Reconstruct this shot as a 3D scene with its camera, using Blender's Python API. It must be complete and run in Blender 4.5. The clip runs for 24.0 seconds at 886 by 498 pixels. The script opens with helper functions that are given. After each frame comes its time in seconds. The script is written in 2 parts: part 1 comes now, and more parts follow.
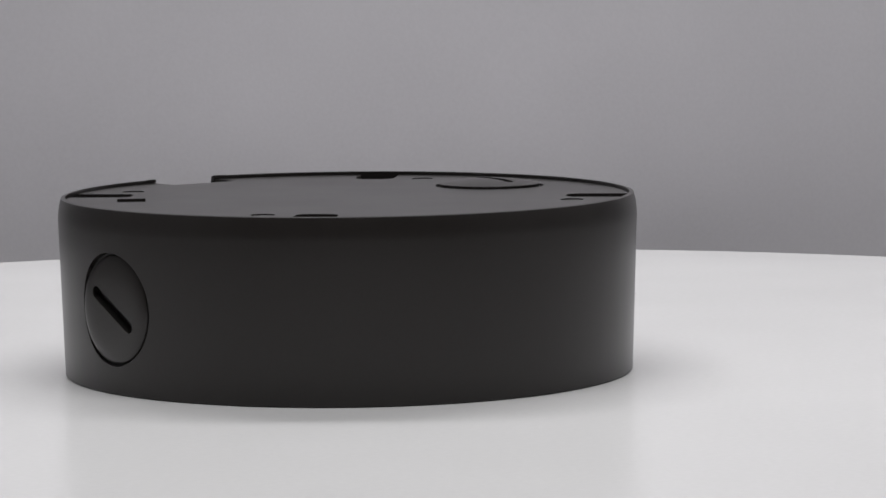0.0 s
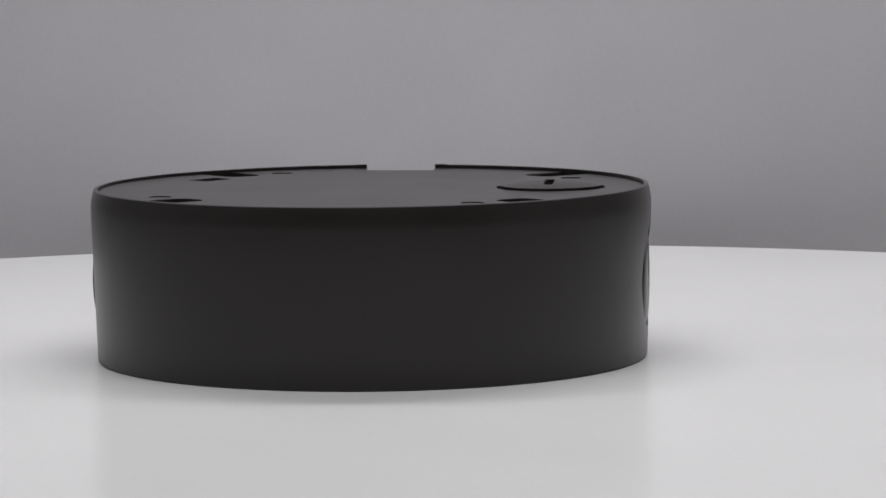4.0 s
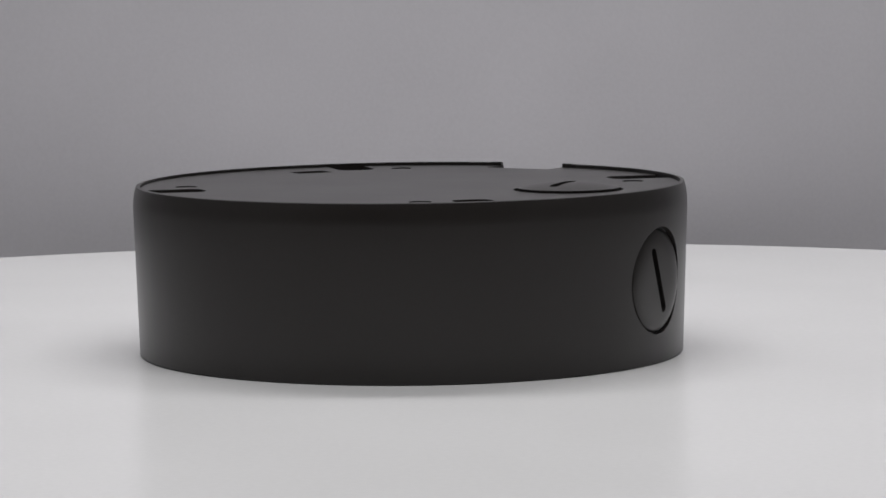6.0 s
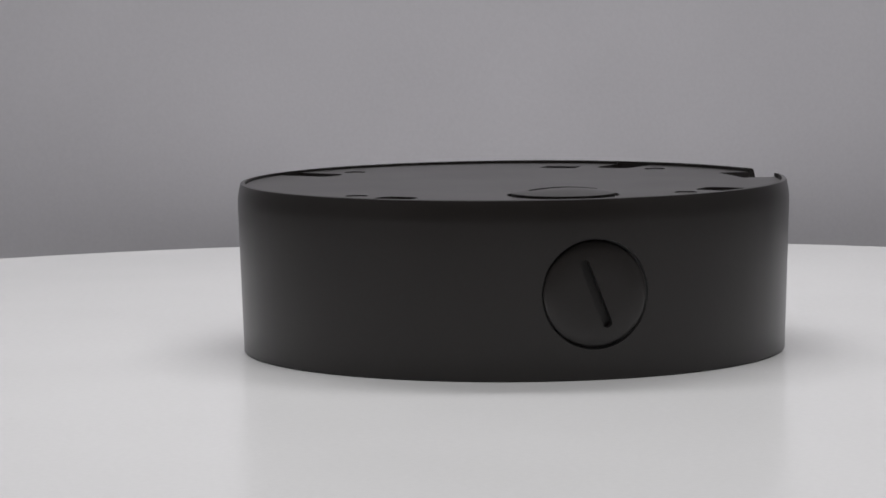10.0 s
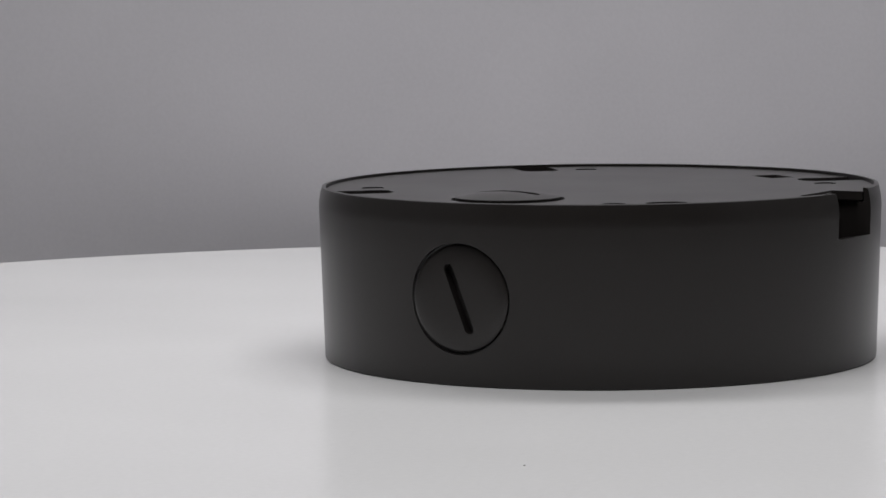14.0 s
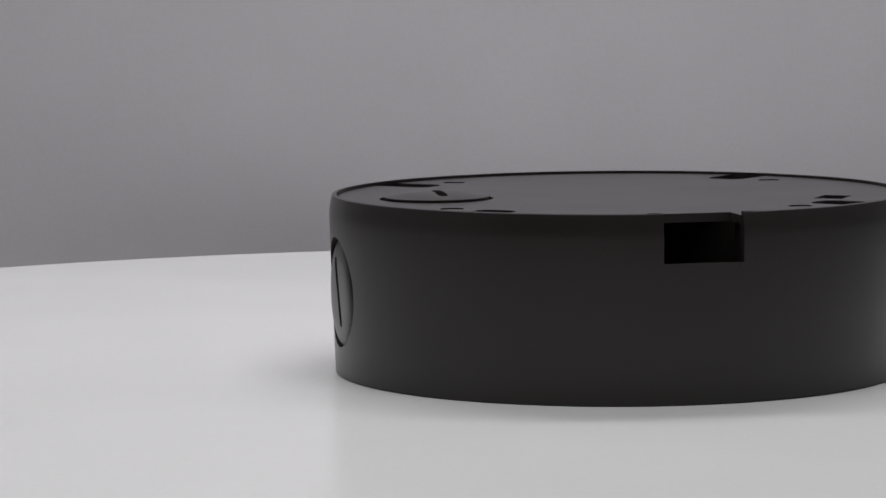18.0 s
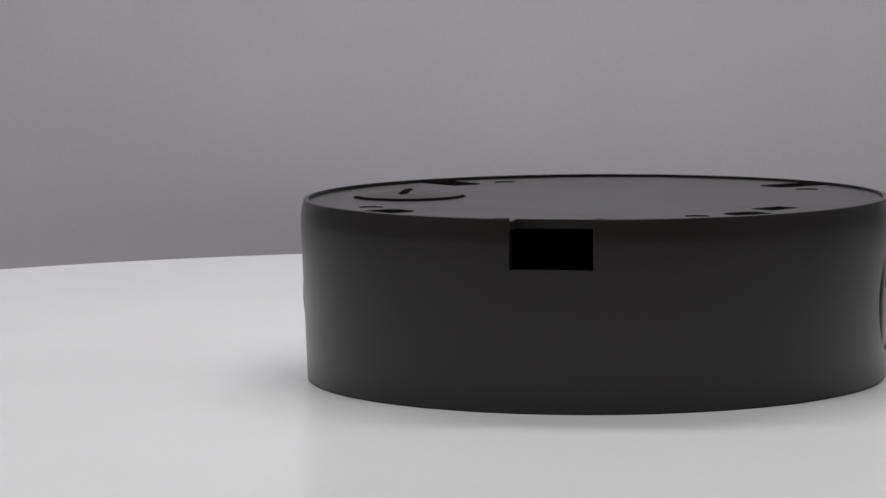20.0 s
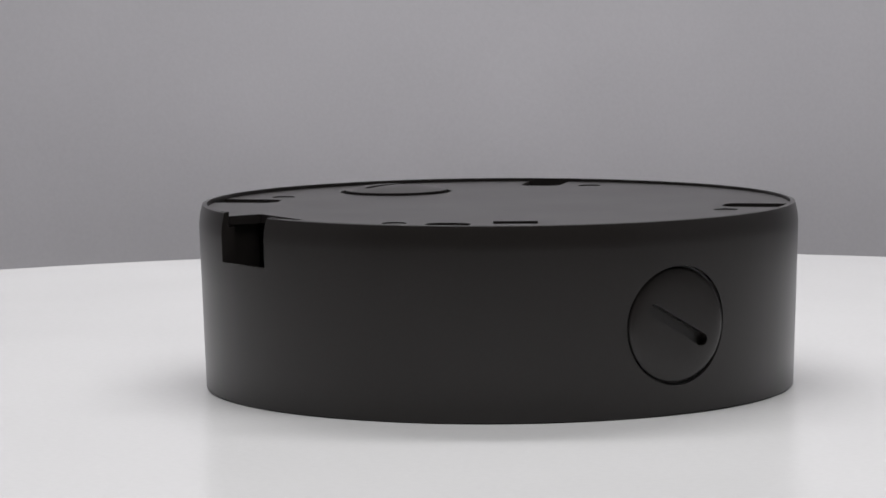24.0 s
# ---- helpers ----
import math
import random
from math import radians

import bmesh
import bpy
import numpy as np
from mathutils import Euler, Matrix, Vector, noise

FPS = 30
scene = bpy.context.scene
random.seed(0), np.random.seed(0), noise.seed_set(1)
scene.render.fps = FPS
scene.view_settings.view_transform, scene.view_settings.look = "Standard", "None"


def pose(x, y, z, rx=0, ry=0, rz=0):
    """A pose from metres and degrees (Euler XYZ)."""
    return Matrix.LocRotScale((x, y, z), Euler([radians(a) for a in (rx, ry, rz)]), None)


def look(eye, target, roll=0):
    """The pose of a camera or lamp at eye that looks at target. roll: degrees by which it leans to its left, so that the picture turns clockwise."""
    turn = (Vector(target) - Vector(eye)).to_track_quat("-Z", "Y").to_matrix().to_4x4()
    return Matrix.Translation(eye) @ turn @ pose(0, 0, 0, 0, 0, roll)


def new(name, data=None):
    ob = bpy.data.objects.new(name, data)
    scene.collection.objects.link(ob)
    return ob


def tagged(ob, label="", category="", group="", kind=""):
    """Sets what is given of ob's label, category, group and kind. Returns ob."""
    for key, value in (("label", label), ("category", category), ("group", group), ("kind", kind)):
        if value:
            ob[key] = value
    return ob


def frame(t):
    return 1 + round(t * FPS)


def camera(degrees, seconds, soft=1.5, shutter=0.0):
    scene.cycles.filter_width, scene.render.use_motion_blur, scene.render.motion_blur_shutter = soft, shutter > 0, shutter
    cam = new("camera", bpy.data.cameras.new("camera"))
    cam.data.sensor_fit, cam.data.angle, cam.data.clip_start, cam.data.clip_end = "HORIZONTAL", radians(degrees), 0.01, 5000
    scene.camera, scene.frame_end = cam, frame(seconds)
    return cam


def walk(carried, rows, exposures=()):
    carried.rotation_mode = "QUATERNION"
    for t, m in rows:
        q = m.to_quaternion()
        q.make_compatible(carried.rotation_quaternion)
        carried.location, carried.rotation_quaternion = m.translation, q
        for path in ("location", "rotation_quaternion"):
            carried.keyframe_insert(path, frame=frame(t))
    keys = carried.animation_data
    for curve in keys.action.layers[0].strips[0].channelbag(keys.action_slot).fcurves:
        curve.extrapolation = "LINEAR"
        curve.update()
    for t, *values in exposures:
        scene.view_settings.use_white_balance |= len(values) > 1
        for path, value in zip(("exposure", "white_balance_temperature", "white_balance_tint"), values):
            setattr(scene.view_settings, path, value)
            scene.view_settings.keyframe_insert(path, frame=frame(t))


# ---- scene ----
cam = camera(15.34, 24.0, soft=1.6)
EYE = (0.0, -0.9023, 0.1181)
YAW, PITCH, ROLL = radians(0.72), radians(5.467), 0.54
AIM = (EYE[0] - math.sin(YAW) * math.cos(PITCH), EYE[1] + math.cos(YAW) * math.cos(PITCH), EYE[2] - math.sin(PITCH))
walk(cam, [(0.0, look(EYE, AIM, -ROLL)), (24.0, look(EYE, AIM, -ROLL))],
     exposures=[(0.0, 0.0), (5.0, -0.12), (10.0, -0.14), (14.0, -0.17), (18.0, -0.19), (21.0, -0.07), (24.0, 0.08)])

# turn of the table in degrees, second by second of the recording
TURN = [(0.0, 40.17), (1.0, 28.68), (2.5, 11.55), (4.5, -11.30), (6.0, -28.64), (8.0, -51.82), (10.5, -80.60), (12.5, -103.57),
        (14.0, -120.82), (16.0, -143.94), (18.5, -172.93), (20.5, -196.45), (22.0, -213.72), (24.0, -236.36)]

# ---- light: two lamp strips under the roof of the light tent, a dim studio outside ----
world = bpy.data.worlds.new("studio")
scene.world = world
world.use_nodes = True
world.node_tree.nodes["Background"].inputs[0].default_value = (0.75, 0.78, 0.85, 1)
world.node_tree.nodes["Background"].inputs[1].default_value = 0.05


def softbox(name, eye, target, w, h, watts, colour):
    lamp = bpy.data.lights.new(name, "AREA")
    lamp.shape, lamp.size, lamp.size_y, lamp.energy, lamp.color = "RECTANGLE", w, h, watts, colour
    ob = new(name, lamp)
    ob.matrix_world = look(eye, target)
    return ob


softbox("tent_lamp_back", (0.0, 0.27, 0.715), (0.0, 0.27, 0.0), 0.80, 0.12, 3.72, (0.995, 0.998, 1.0))
softbox("tent_lamp_front", (0.0, -0.30, 0.715), (0.0, -0.30, 0.0), 0.80, 0.12, 3.72, (0.995, 0.998, 1.0))


# ---- materials ----
def node_material(name, base, rough, spread=0.1, grain=900.0, bump=0.05, stain=6.0, stain_spread=0.04, rough_spread=0.06, coat=0.0,
                  metallic=0.0, specular=0.5):
    m = bpy.data.materials.new(name)
    m.use_nodes = True
    nt = m.node_tree
    nd, ln = nt.nodes, nt.links
    b = nd["Principled BSDF"]
    b.inputs["Metallic"].default_value = metallic
    b.inputs["Coat Weight"].default_value = coat
    b.inputs["Specular IOR Level"].default_value = specular
    co = nd.new("ShaderNodeTexCoord")
    fine = nd.new("ShaderNodeTexNoise")
    fine.inputs["Scale"].default_value, fine.inputs["Detail"].default_value = grain, 4
    wide = nd.new("ShaderNodeTexNoise")
    wide.inputs["Scale"].default_value, wide.inputs["Detail"].default_value = stain, 3
    for n in (fine, wide):
        ln.new(co.outputs["Object"], n.inputs["Vector"])
    def scaled(source, amount):
        n = nd.new("ShaderNodeMapRange")
        n.inputs["To Min"].default_value, n.inputs["To Max"].default_value = 1 - amount, 1 + amount
        n.inputs["From Min"].default_value, n.inputs["From Max"].default_value = 0.3, 0.7
        ln.new(source, n.inputs["Value"])
        return n.outputs["Result"]
    mul = nd.new("ShaderNodeMath")
    mul.operation = "MULTIPLY"
    ln.new(scaled(fine.outputs["Fac"], spread), mul.inputs[0])
    ln.new(scaled(wide.outputs["Fac"], stain_spread), mul.inputs[1])
    tint = nd.new("ShaderNodeVectorMath")
    tint.operation = "SCALE"
    tint.inputs[0].default_value = base
    ln.new(mul.outputs[0], tint.inputs["Scale"])
    ln.new(tint.outputs[0], b.inputs["Base Color"])
    rr = nd.new("ShaderNodeMapRange")
    rr.inputs["To Min"].default_value, rr.inputs["To Max"].default_value = rough - rough_spread, rough + rough_spread
    ln.new(wide.outputs["Fac"], rr.inputs["Value"])
    ln.new(rr.outputs["Result"], b.inputs["Roughness"])
    if bump:
        bp = nd.new("ShaderNodeBump")
        bp.inputs["Strength"].default_value, bp.inputs["Distance"].default_value = bump, 0.0004
        ln.new(fine.outputs["Fac"], bp.inputs["Height"])
        ln.new(bp.outputs["Normal"], b.inputs["Normal"])
    return m


BLACK = node_material("matt_black_powder_coat", (0.0188, 0.0163, 0.0153), 0.31, 0.06, 1500, 0.015, 30, 0.05, 0.03, specular=0.40)
PLUG_BLACK = node_material("matt_black_moulded_plastic", (0.0188, 0.0163, 0.0153), 0.32, 0.06, 1200, 0.02, 60, 0.05, 0.03, specular=0.40)
WHITE_TOP = node_material("white_satin_laminate", (0.806, 0.796, 0.799), 0.22, 0.015, 500, 0.03, 5, 0.012, 0.05, specular=0.3)
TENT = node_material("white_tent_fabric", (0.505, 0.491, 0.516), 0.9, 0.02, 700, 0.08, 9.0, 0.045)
# for the unseen tent sides: greyed so that the box's shoulder mirrors less light
TENT_SIDE_DIMMED = node_material("dimmed_tent_fabric", (0.16, 0.16, 0.165), 0.9, 0.03, 700, 0.08, 9.0, 0.05)
WALL_PAINT = node_material("dull_white_wall_paint", (0.5, 0.5, 0.5), 0.85, 0.03, 200, 0.1, 1.5, 0.04)
DARK_CLOTH = node_material("dark_grey_cloth", (0.06, 0.06, 0.065), 0.9, 0.1, 400, 0.1, 2, 0.06)
TABLE_WOOD = node_material("white_table_board", (0.74, 0.73, 0.72), 0.5, 0.08, 80, 0.05, 3, 0.06)
DUST = node_material("grey_dust_grain", (0.4, 0.39, 0.38), 0.9, 0.1, 4000, 0.0)
RUBBER = node_material("black_rubber", (0.022, 0.0215, 0.021), 0.6, 0.06, 900, 0.02, 40, 0.05)
STEEL = node_material("brushed_grey_steel", (0.4, 0.4, 0.41), 0.4, 0.05, 600, 0.05, metallic=0.9)


# ---- mesh helpers ----
def mesh_of(bm, name, material, smooth=40):
    bmesh.ops.recalc_face_normals(bm, faces=bm.faces[:])
    if smooth:
        for f in bm.faces:
            f.smooth = True
        for e in bm.edges:
            if len(e.link_faces) == 2:
                e.smooth = e.calc_face_angle(0.0) < radians(smooth)
    me = bpy.data.meshes.new(name)
    bm.to_mesh(me)
    bm.free()
    me.materials.append(material)
    return me


def part(name, bm, material, parent, label="", smooth=40):
    ob = new(name, bm if isinstance(bm, bpy.types.Mesh) else mesh_of(bm, name, material, smooth))
    ob.parent = parent
    if label:
        tagged(ob, label)
    return ob


def lathe(profile, steps, centre=(0.0, 0.0), closed=True):
    """A ring of revolution about the upright line through centre. Profile: (radius, height) pairs."""
    bm = bmesh.new()
    rings = []
    for k in range(steps):
        a = 2 * math.pi * k / steps
        rings.append([bm.verts.new((centre[0] + r * math.cos(a), centre[1] + r * math.sin(a), z)) for r, z in profile])
    n = len(profile)
    for k in range(steps):
        p, q = rings[k], rings[(k + 1) % steps]
        for i in range(n if closed else n - 1):
            bm.faces.new((p[i], q[i], q[(i + 1) % n], p[(i + 1) % n]))
    return bm


def solid_lathe(profile, steps, centre=(0.0, 0.0)):
    """The same, with flat lids at the first and last ring."""
    bm = lathe(profile, steps, centre, False)
    n = len(profile)
    bm.verts.ensure_lookup_table()
    for i in (0, n - 1):
        bm.faces.new([bm.verts[k * n + i] for k in range(steps)])
    return bm


def slab(outline, z0, z1):
    """An upright prism over an outline of (x, y) pairs."""
    bm = bmesh.new()
    low = [bm.verts.new((x, y, z0)) for x, y in outline]
    high = [bm.verts.new((x, y, z1)) for x, y in outline]
    bm.faces.new(low), bm.faces.new(high)
    n = len(outline)
    for i in range(n):
        bm.faces.new((low[i], low[(i + 1) % n], high[(i + 1) % n], high[i]))
    bmesh.ops.recalc_face_normals(bm, faces=bm.faces[:])
    return bm


def stadium(length, width, steps=10):
    """The outline of a slot with round ends, along x, length over all."""
    r, h = width / 2, length / 2 - width / 2
    return [(s * h + r * math.cos(a), r * math.sin(a)) for s, first in ((1, -90), (-1, 90))
            for a in (radians(first + 180 * k / steps) for k in range(steps + 1))]


def rounded(length, width, r, steps=5):
    """The outline of a rectangle with round corners, along x."""
    h, v = length / 2 - r, width / 2 - r
    return [(sx * h + r * math.cos(a), sy * v + r * math.sin(a)) for sx, sy, first in ((1, 1, 0), (-1, 1, 90), (-1, -1, 180), (1, -1, 270))
            for a in (radians(first + 90 * k / steps) for k in range(steps + 1))]


def moved(outline, x, y, degrees):
    c, s = math.cos(radians(degrees)), math.sin(radians(degrees))
    return [(x + c * u - s * v, y + s * u + c * v) for u, v in outline]


def box_bm(x0, x1, y0, y1, z0, z1, bevel=0.0):
    bm = slab([(x0, y0), (x1, y0), (x1, y1), (x0, y1)], z0, z1)
    if bevel:
        bmesh.ops.bevel(bm, geom=bm.edges[:], offset=bevel, segments=2, affect="EDGES")
    return bm


def carved(bm, cutters, material, smooth=40):
    """bm with the cutters taken out of it, as a finished mesh."""
    blank = new("blank", mesh_of(bm, "blank", material, 0))
    tools = []
    for c in cutters:
        tool = new("tool", mesh_of(c, "tool", material, 0))
        tools.append(tool)
        mod = blank.modifiers.new("cut", "BOOLEAN")
        mod.operation, mod.solver, mod.object = "DIFFERENCE", "EXACT", tool
    bpy.context.view_layer.update()
    done = bpy.data.meshes.new_from_object(blank.evaluated_get(bpy.context.evaluated_depsgraph_get()))
    for ob in (blank, *tools):
        bpy.data.objects.remove(ob, do_unlink=True)
    out = bmesh.new()
    out.from_mesh(done)
    bpy.data.meshes.remove(done)
    bmesh.ops.remove_doubles(out, verts=out.verts[:], dist=1e-6)
    return mesh_of(out, "carved", material, smooth)


# ---- the studio round the table ----
def structure(name, bm, material, label, category):
    ob = new(name, mesh_of(bm, name, material, 30))
    return tagged(ob, label, category, kind="structure")


TABLE_Z = -0.075


def sheet(x0, x1, y0, y1, z0, z1, steps=14, sag=0.002):
    """An upright or level cloth panel with faint waves; the axis along which it is thin is the one with equal bounds."""
    bm = bmesh.new()
    def at(u, v):
        w = sag * noise.noise(Vector((u * 3.1 + x0, v * 2.3 + y0, z0)))
        if y0 == y1:
            return (x0 + (x1 - x0) * u, y0 + w, z0 + (z1 - z0) * v)
        if x0 == x1:
            return (x0 + w, y0 + (y1 - y0) * u, z0 + (z1 - z0) * v)
        return (x0 + (x1 - x0) * u, y0 + (y1 - y0) * v, z0 + w)
    grid = [[bm.verts.new(at(i / steps, j / steps)) for i in range(steps + 1)] for j in range(steps + 1)]
    for j in range(steps):
        for i in range(steps):
            bm.faces.new((grid[j][i], grid[j][i + 1], grid[j + 1][i + 1], grid[j + 1][i]))
    return bm


def cloth(name, bm, label, category, material=TENT):
    ob = structure(name, bm, material, label, category)
    thick = ob.modifiers.new("thickness", "SOLIDIFY")
    thick.thickness, thick.offset = 0.002, 0
    return ob


TENT_X, TENT_BACK, TENT_FRONT, TENT_TOP = 0.46, 0.378, -0.44, 0.74


def studio():
    # light tent of white cloth, open towards the camera; unseen sides greyed to darken reflections
    cloth("backdrop", sheet(-TENT_X, TENT_X, TENT_BACK, TENT_BACK, TABLE_Z, TENT_TOP), "plain white cloth back of the light tent, in soft shade", "backdrop")
    cloth("wall_west", sheet(-TENT_X, -TENT_X, TENT_FRONT, TENT_BACK, TABLE_Z, TENT_TOP), "unseen cloth side of the light tent, greyed to darken reflections", "wall", TENT_SIDE_DIMMED)
    cloth("wall_east", sheet(TENT_X, TENT_X, TENT_FRONT, TENT_BACK, TABLE_Z, TENT_TOP), "unseen cloth side of the light tent, greyed to darken reflections", "wall", TENT_SIDE_DIMMED)
    cloth("ceiling", sheet(-TENT_X, TENT_X, TENT_FRONT, TENT_BACK, TENT_TOP, TENT_TOP), "white cloth roof of the light tent", "ceiling")
    structure("table", box_bm(-1.0, 1.0, -0.6, 0.7, TABLE_Z - 0.04, TABLE_Z, 0.003), TABLE_WOOD, "white board table under the light tent", "table")
    for x in (-0.95, 0.89):
        for y in (-0.55, 0.6):
            structure("table_leg", box_bm(x, x + 0.06, y, y + 0.06, -0.8, TABLE_Z - 0.04, 0.003), TABLE_WOOD,
                      "white square table leg on the studio floor", "table leg")
    structure("floor", box_bm(-1.9, 1.9, -2.1, 1.4, -0.85, -0.8), DARK_CLOTH, "dark studio floor below the table", "floor")
    structure("wall_north", box_bm(-1.9, 1.9, 1.4, 1.5, -0.85, 1.75), WALL_PAINT, "plain wall behind the light tent", "wall")
    structure("wall_south", box_bm(-1.9, 1.9, -2.2, -2.1, -0.85, 1.75), DARK_CLOTH, "dark curtained wall facing the light tent", "wall")
    structure("wall_studio_west", box_bm(-2.0, -1.9, -2.2, 1.5, -0.85, 1.75), WALL_PAINT, "plain side wall of the studio", "wall")
    structure("wall_studio_east", box_bm(1.9, 2.0, -2.2, 1.5, -0.85, 1.75), WALL_PAINT, "plain side wall of the studio", "wall")
    structure("ceiling_studio", box_bm(-2.0, 2.0, -2.2, 1.5, 1.75, 1.85), WALL_PAINT, "plain studio ceiling", "ceiling")


studio()


# ---- the turntable ----
DISC = (-0.0200, 0.0072)
DISC_R = 0.3402


def make_turntable():
    table = tagged(new("turntable"), "round white satin turntable disc turning slowly", "turntable")
    part("disc", solid_lathe([(DISC_R - 0.0015, -0.018), (DISC_R, -0.0165), (DISC_R, -0.0012), (DISC_R - 0.0004, -0.0004), (DISC_R - 0.0012, 0.0), (DISC_R - 0.002, 0.0), (DISC_R - 0.01, 0.0)],
                            256, DISC), WHITE_TOP, table, "white satin disc")
    part("base", solid_lathe([(0.11, TABLE_Z), (0.11, -0.045), (0.105, -0.040), (0.06, -0.038), (0.06, -0.0182)], 96), STEEL, table, "grey steel bearing base")
    for x, y, s in ((0.1478, 0.0982, 0.0003),):
        bm = bmesh.new()
        bmesh.ops.create_icosphere(bm, subdivisions=1, radius=s)
        for v in bm.verts:
            v.co = Vector((x + v.co.x * 1.3, y + v.co.y, max(0.0, s * 0.4 + v.co.z * 0.6)))
        part("speck", bm, DUST, table, "tiny dark dust grain")
    return table


# ---- the junction box, lying on its cover side with the mounting plate up ----
H_RIM, H_EDGE, H_PLATE = 0.0483, 0.0480, 0.0474
R_FOOT, R_WIDE, SHOULDER = 0.0774, 0.0787, 0.0420
BORE = 0.0766


def ring_sector(r0, r1, z0, z1, a0, a1, steps=12):
    arc = [radians(a0 + (a1 - a0) * k / steps) for k in range(steps + 1)]
    return slab([(r1 * math.cos(a), r1 * math.sin(a)) for a in arc] + [(r0 * math.cos(a), r0 * math.sin(a)) for a in reversed(arc)], z0, z1)


def plug_bm(r, dome, depth, pillow):
    """A screw plug about z with a domed head over a narrower neck: its edge at height 0, its middle at dome; a pillow falls off steeply at its edge."""
    neck = r - 0.0016
    prof = [(neck, -depth), (r + 0.002, -depth), (r + 0.002, -depth + 0.0016), (neck, -depth + 0.0018), (neck, -0.0012), (r - 0.0001, -0.0011), (r, -0.0009)]
    big = (r * r + dome * dome) / (2 * dome)
    for k in range(16):
        u = math.cos(math.pi / 2 * k / 16) if pillow else 1 - k / 16
        prof.append((r * u, dome * math.sqrt(max(0.0, 1 - u ** 5)) if pillow else math.sqrt(big * big - r * r * u * u) - (big - dome)))
    return solid_lathe(prof, 72)


def placed(bm, m):
    bmesh.ops.transform(bm, matrix=m, verts=bm.verts[:])
    return bm


def make_plug(parent, m, slot_angle, slot_length, slot_width, r=0.0142, dome=0.0013, seal=-0.0002, pillow=True):
    """m takes the plug's axis z to its place; the slot lies at slot_angle in the plug's plane."""
    body = plug_bm(r, dome, 0.006, pillow)
    cut = slab(moved(stadium(slot_length, slot_width), 0, 0, slot_angle), dome - 0.0025, 0.01)
    me = carved(body, [cut], PLUG_BLACK, 35)
    me.transform(m)
    plug = part("plug", me, PLUG_BLACK, parent, "round black screw plug with a coin slot")
    ring = lathe([(r - 0.0012, -0.0020), (r + 0.0013, -0.0020), (r + 0.0013, -0.0006 - seal), (r + 0.0006, -0.0004 - seal), (r - 0.0001, -0.0007 - seal), (r - 0.0012, -0.0014)], 72)
    part("seal_ring", placed(ring, m), RUBBER, plug, "thin black rubber seal")
    return plug


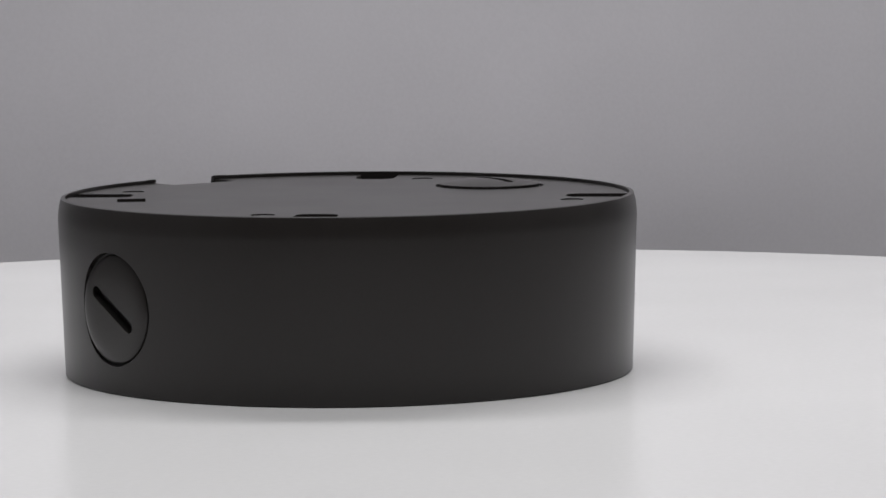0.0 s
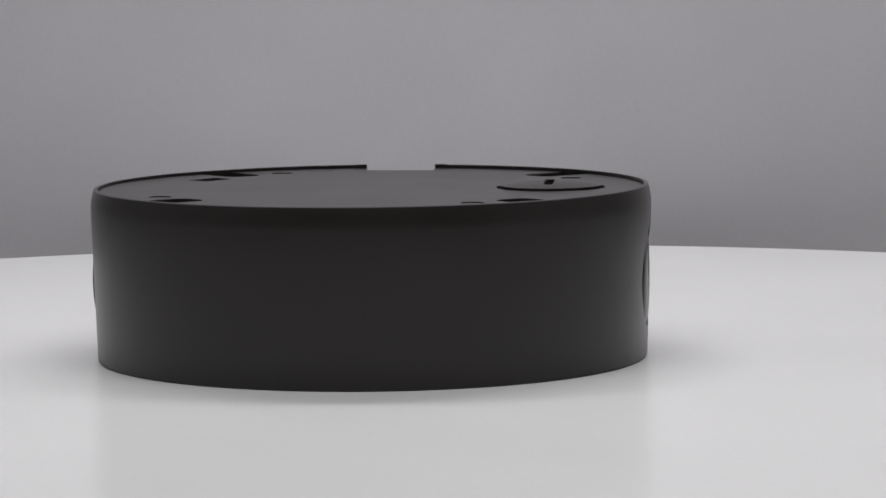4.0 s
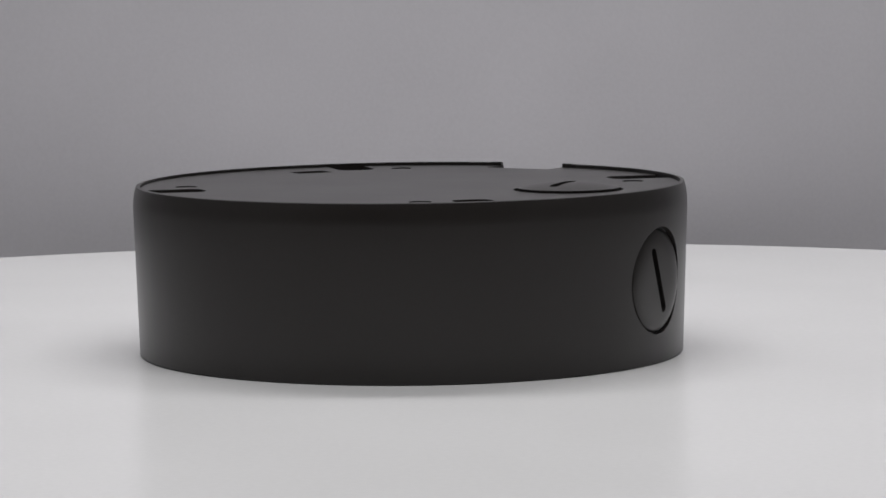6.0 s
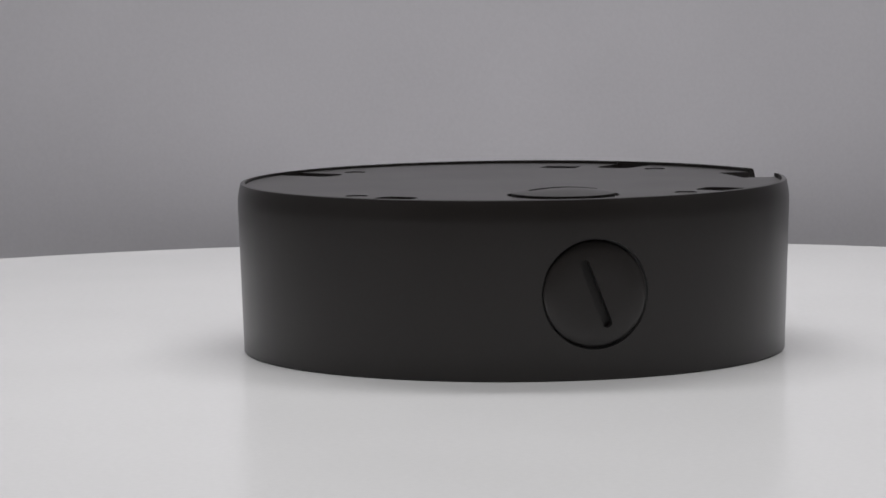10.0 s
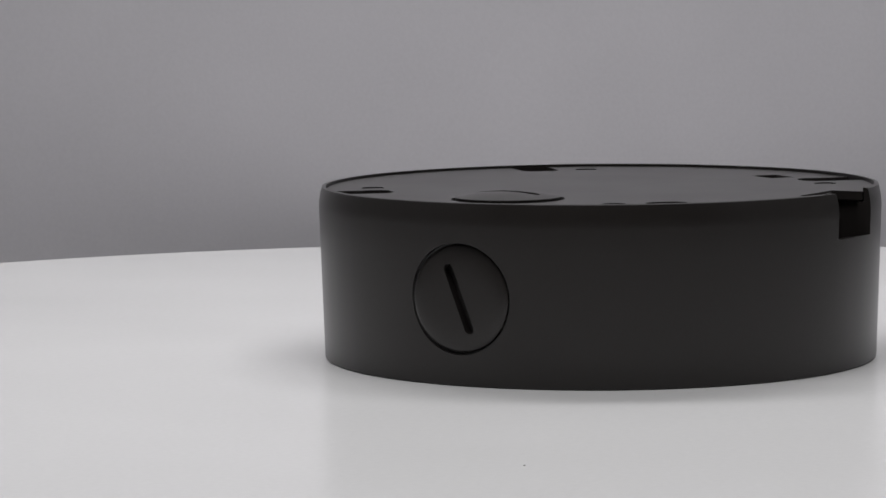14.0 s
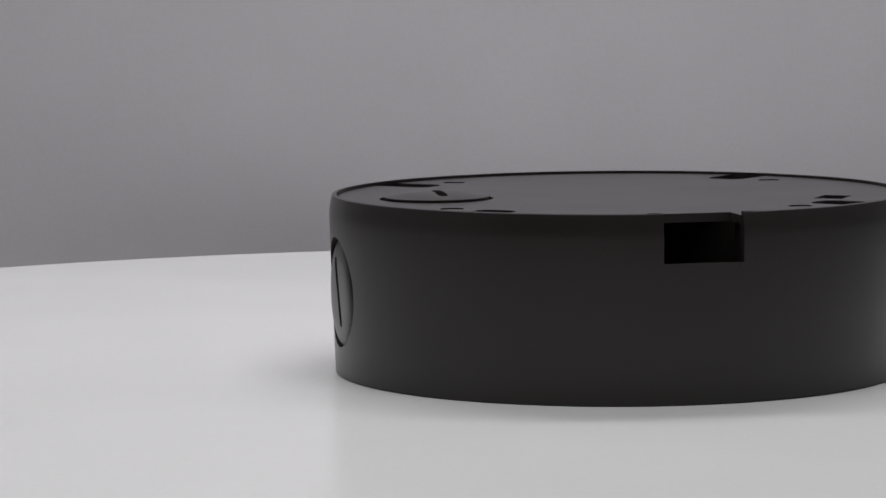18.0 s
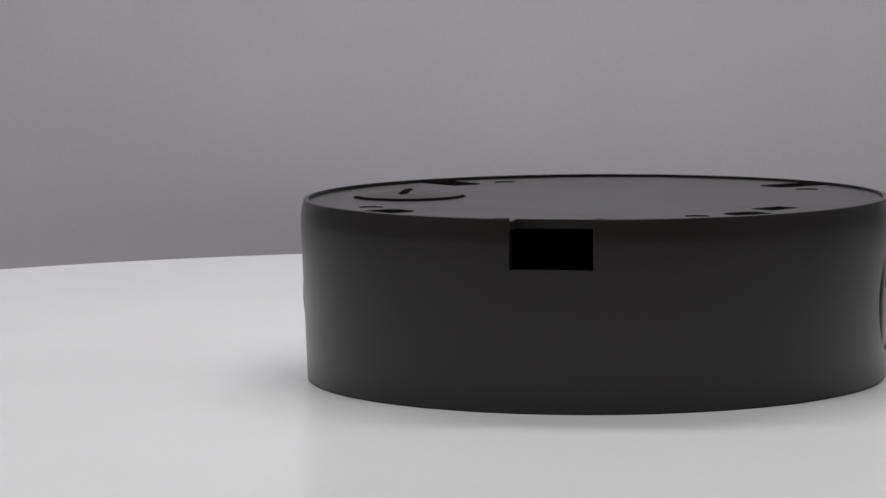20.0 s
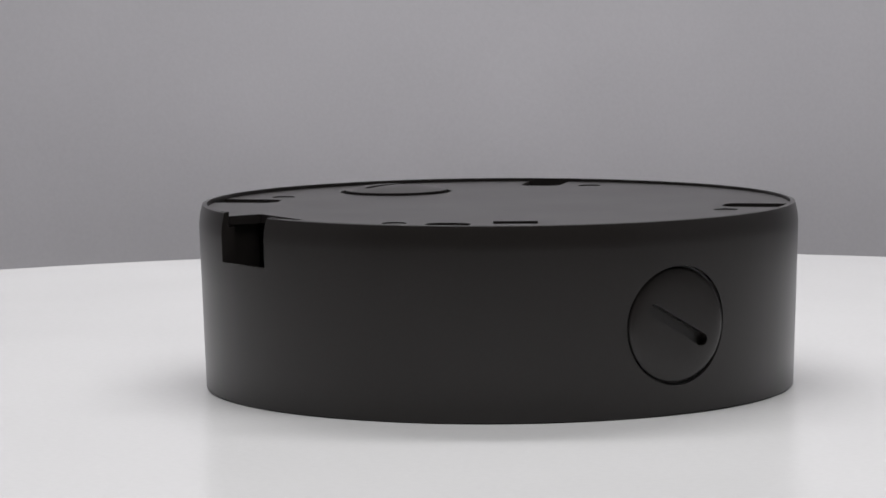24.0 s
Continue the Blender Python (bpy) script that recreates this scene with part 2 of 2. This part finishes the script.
def make_junction_box():
    box = tagged(new("junction_box"), "round matt black junction box standing upside down on the white turntable", "junction box")
    # wall, drawn in below and rounded off above
    prof = [(R_FOOT - 0.0026, 0.0), (R_FOOT - 0.0004, 0.0), (R_FOOT, 0.0004)]
    prof += [(R_FOOT + (R_WIDE - R_FOOT) * k / 6, SHOULDER * k / 6) for k in range(1, 7)]
    # the shoulder leans in to about 22 degrees, then breaks over a crisp edge onto the sloping lip
    for k in range(1, 13):
        u = k / 12
        prof.append((R_WIDE - 0.00085 * u ** 2.2, SHOULDER + (H_EDGE - SHOULDER) * u))
    prof += [(R_WIDE - 0.00092, H_RIM - 0.00015), (BORE + 0.0001, H_RIM), (BORE, H_RIM - 0.0001), (BORE, 0.0446), (0.0748, 0.0446), (R_FOOT - 0.0030, 0.001)]
    cuts = []
    for side in (1, -1):
        seat = solid_lathe([(0.0148, -0.02), (0.0148, 0.02)], 72)
        height = 0.0231 if side == 1 else 0.0223
        cuts.append(placed(seat, Matrix.Rotation(radians(0.6 if side == 1 else 180.4), 4, "Z") @ Matrix.Translation((0.0757, 0, height)) @ Matrix.Rotation(radians(90), 4, "Y")))
    # cable entry through the wall and the rim, its sill falling inwards
    sill = Matrix.Translation((0, 0.078, 0.0359)) @ Matrix.Rotation(radians(11), 4, "X")
    cuts.append(placed(box_bm(-0.0114, 0.0095, -0.0200, 0.0120, 0.0, 0.0300), sill))
    wall = lathe(prof, 240)
    for v in wall.verts:      # the rim is cast a touch out of level
        if v.co.z > 0.0434:
            v.co.z += 0.03 * (v.co.z - 0.0434) * math.cos(math.atan2(v.co.y, v.co.x) - radians(52))
    part("housing", carved(wall, cuts, BLACK, 20), BLACK, box)
    # lining of the cable entry
    lining = box_bm(-0.0132, 0.0117, 0.0662, 0.0742, 0.0315, 0.0450)
    part("cable_entry", carved(lining, [placed(box_bm(-0.0126, 0.0111, -0.02, 0.012, 0.00015, 0.03), sill)], BLACK, 30), BLACK, box, "square black cable entry")
    # mounting plate with its holes
    plate = solid_lathe([(BORE - 0.0003, H_PLATE - 0.0023), (BORE - 0.0003, H_PLATE)], 200)
    cuts = [slab([(0.0506 + 0.0153 * math.cos(radians(5 * k)), 0.0153 * math.sin(radians(5 * k))) for k in range(72)], 0.04, 0.06)]
    for k in range(4):
        a = 45 + 90 * k
        c, s = math.cos(radians(a)), math.sin(radians(a))
        cuts.append(slab(moved(rounded(0.0200, 0.0112, 0.0036), 0.0696 * c, 0.0696 * s, a), 0.04, 0.06))
        b = radians(32.3 + 90 * k)
        cuts.append(slab([(0.0636 * math.cos(b) + 0.0032 * math.cos(radians(20 * j)), 0.0636 * math.sin(b) + 0.0032 * math.sin(radians(20 * j)))
                          for j in range(18)], H_PLATE - 0.0003, 0.06))
    cuts.append(slab(moved([(-0.0055, -0.0038), (0.0055, -0.0038), (0.0055, 0.0038), (-0.0055, 0.0038)], -0.0512, 0.0293, 56), 0.04, 0.06))
    cuts.append(box_bm(-0.0113, 0.0098, 0.0663, 0.0900, 0.04, 0.06))
    part("mounting_plate", carved(plate, cuts, BLACK, 30), BLACK, box, "flat black mounting plate with slots and screw holes")
    # raised ends of the rim at the cable entry
    for a0, a1, top in ((80.2, 82.75, 0.00022), (98.5, 100.9, 0.00018)):
        part("rim_stop", ring_sector(BORE - 0.0002, BORE + 0.0006, H_PLATE + 0.0001, H_RIM + top, a0, a1, 4), BLACK, box, smooth=30)
    # three screw plugs: two in the wall, one in the plate
    to_plus = Matrix(((0, 0, 1, 0.0), (1, 0, 0, 0.0), (0, 1, 0, 0.0), (0, 0, 0, 1)))
    turn = lambda a: Matrix.Rotation(radians(a), 4, "Z")
    make_plug(box, turn(0.6) @ Matrix.Translation((0.0766, 0, 0.0231)) @ to_plus, 111.5, 0.0194, 0.0027)
    make_plug(box, turn(180.4) @ Matrix.Translation((0.0767, 0, 0.0223)) @ to_plus, 151.0, 0.0198, 0.0032)
    make_plug(box, Matrix.Translation((0.0506, 0, H_PLATE + 0.0006)), 90.0, 0.0196, 0.0026, 0.0141, 0.0015, seal=0.0012, pillow=False)
    # floor inside that keeps the light out
    part("cover", solid_lathe([(R_FOOT - 0.0032, 0.0012), (R_FOOT - 0.0032, 0.0035)], 120), BLACK, box)
    return box


turntable = make_turntable()
junction_box = make_junction_box()
BOX_AT = Vector((-0.0335, 0.01775, 0.0))


# ---- what moves ----
def turn_at(t):
    for (t0, a0), (t1, a1) in zip(TURN, TURN[1:]):
        if t <= t1:
            return a0 + (a1 - a0) * (t - t0) / (t1 - t0)
    return TURN[-1][1]


def motions():
    steps = [0.25 * k for k in range(97)]
    walk(turntable, [(t, pose(0, 0, 0, rz=turn_at(t))) for t in steps])
    walk(junction_box, [(t, pose(0, 0, 0, rz=turn_at(t)) @ Matrix.Translation(BOX_AT)) for t in steps])


motions()
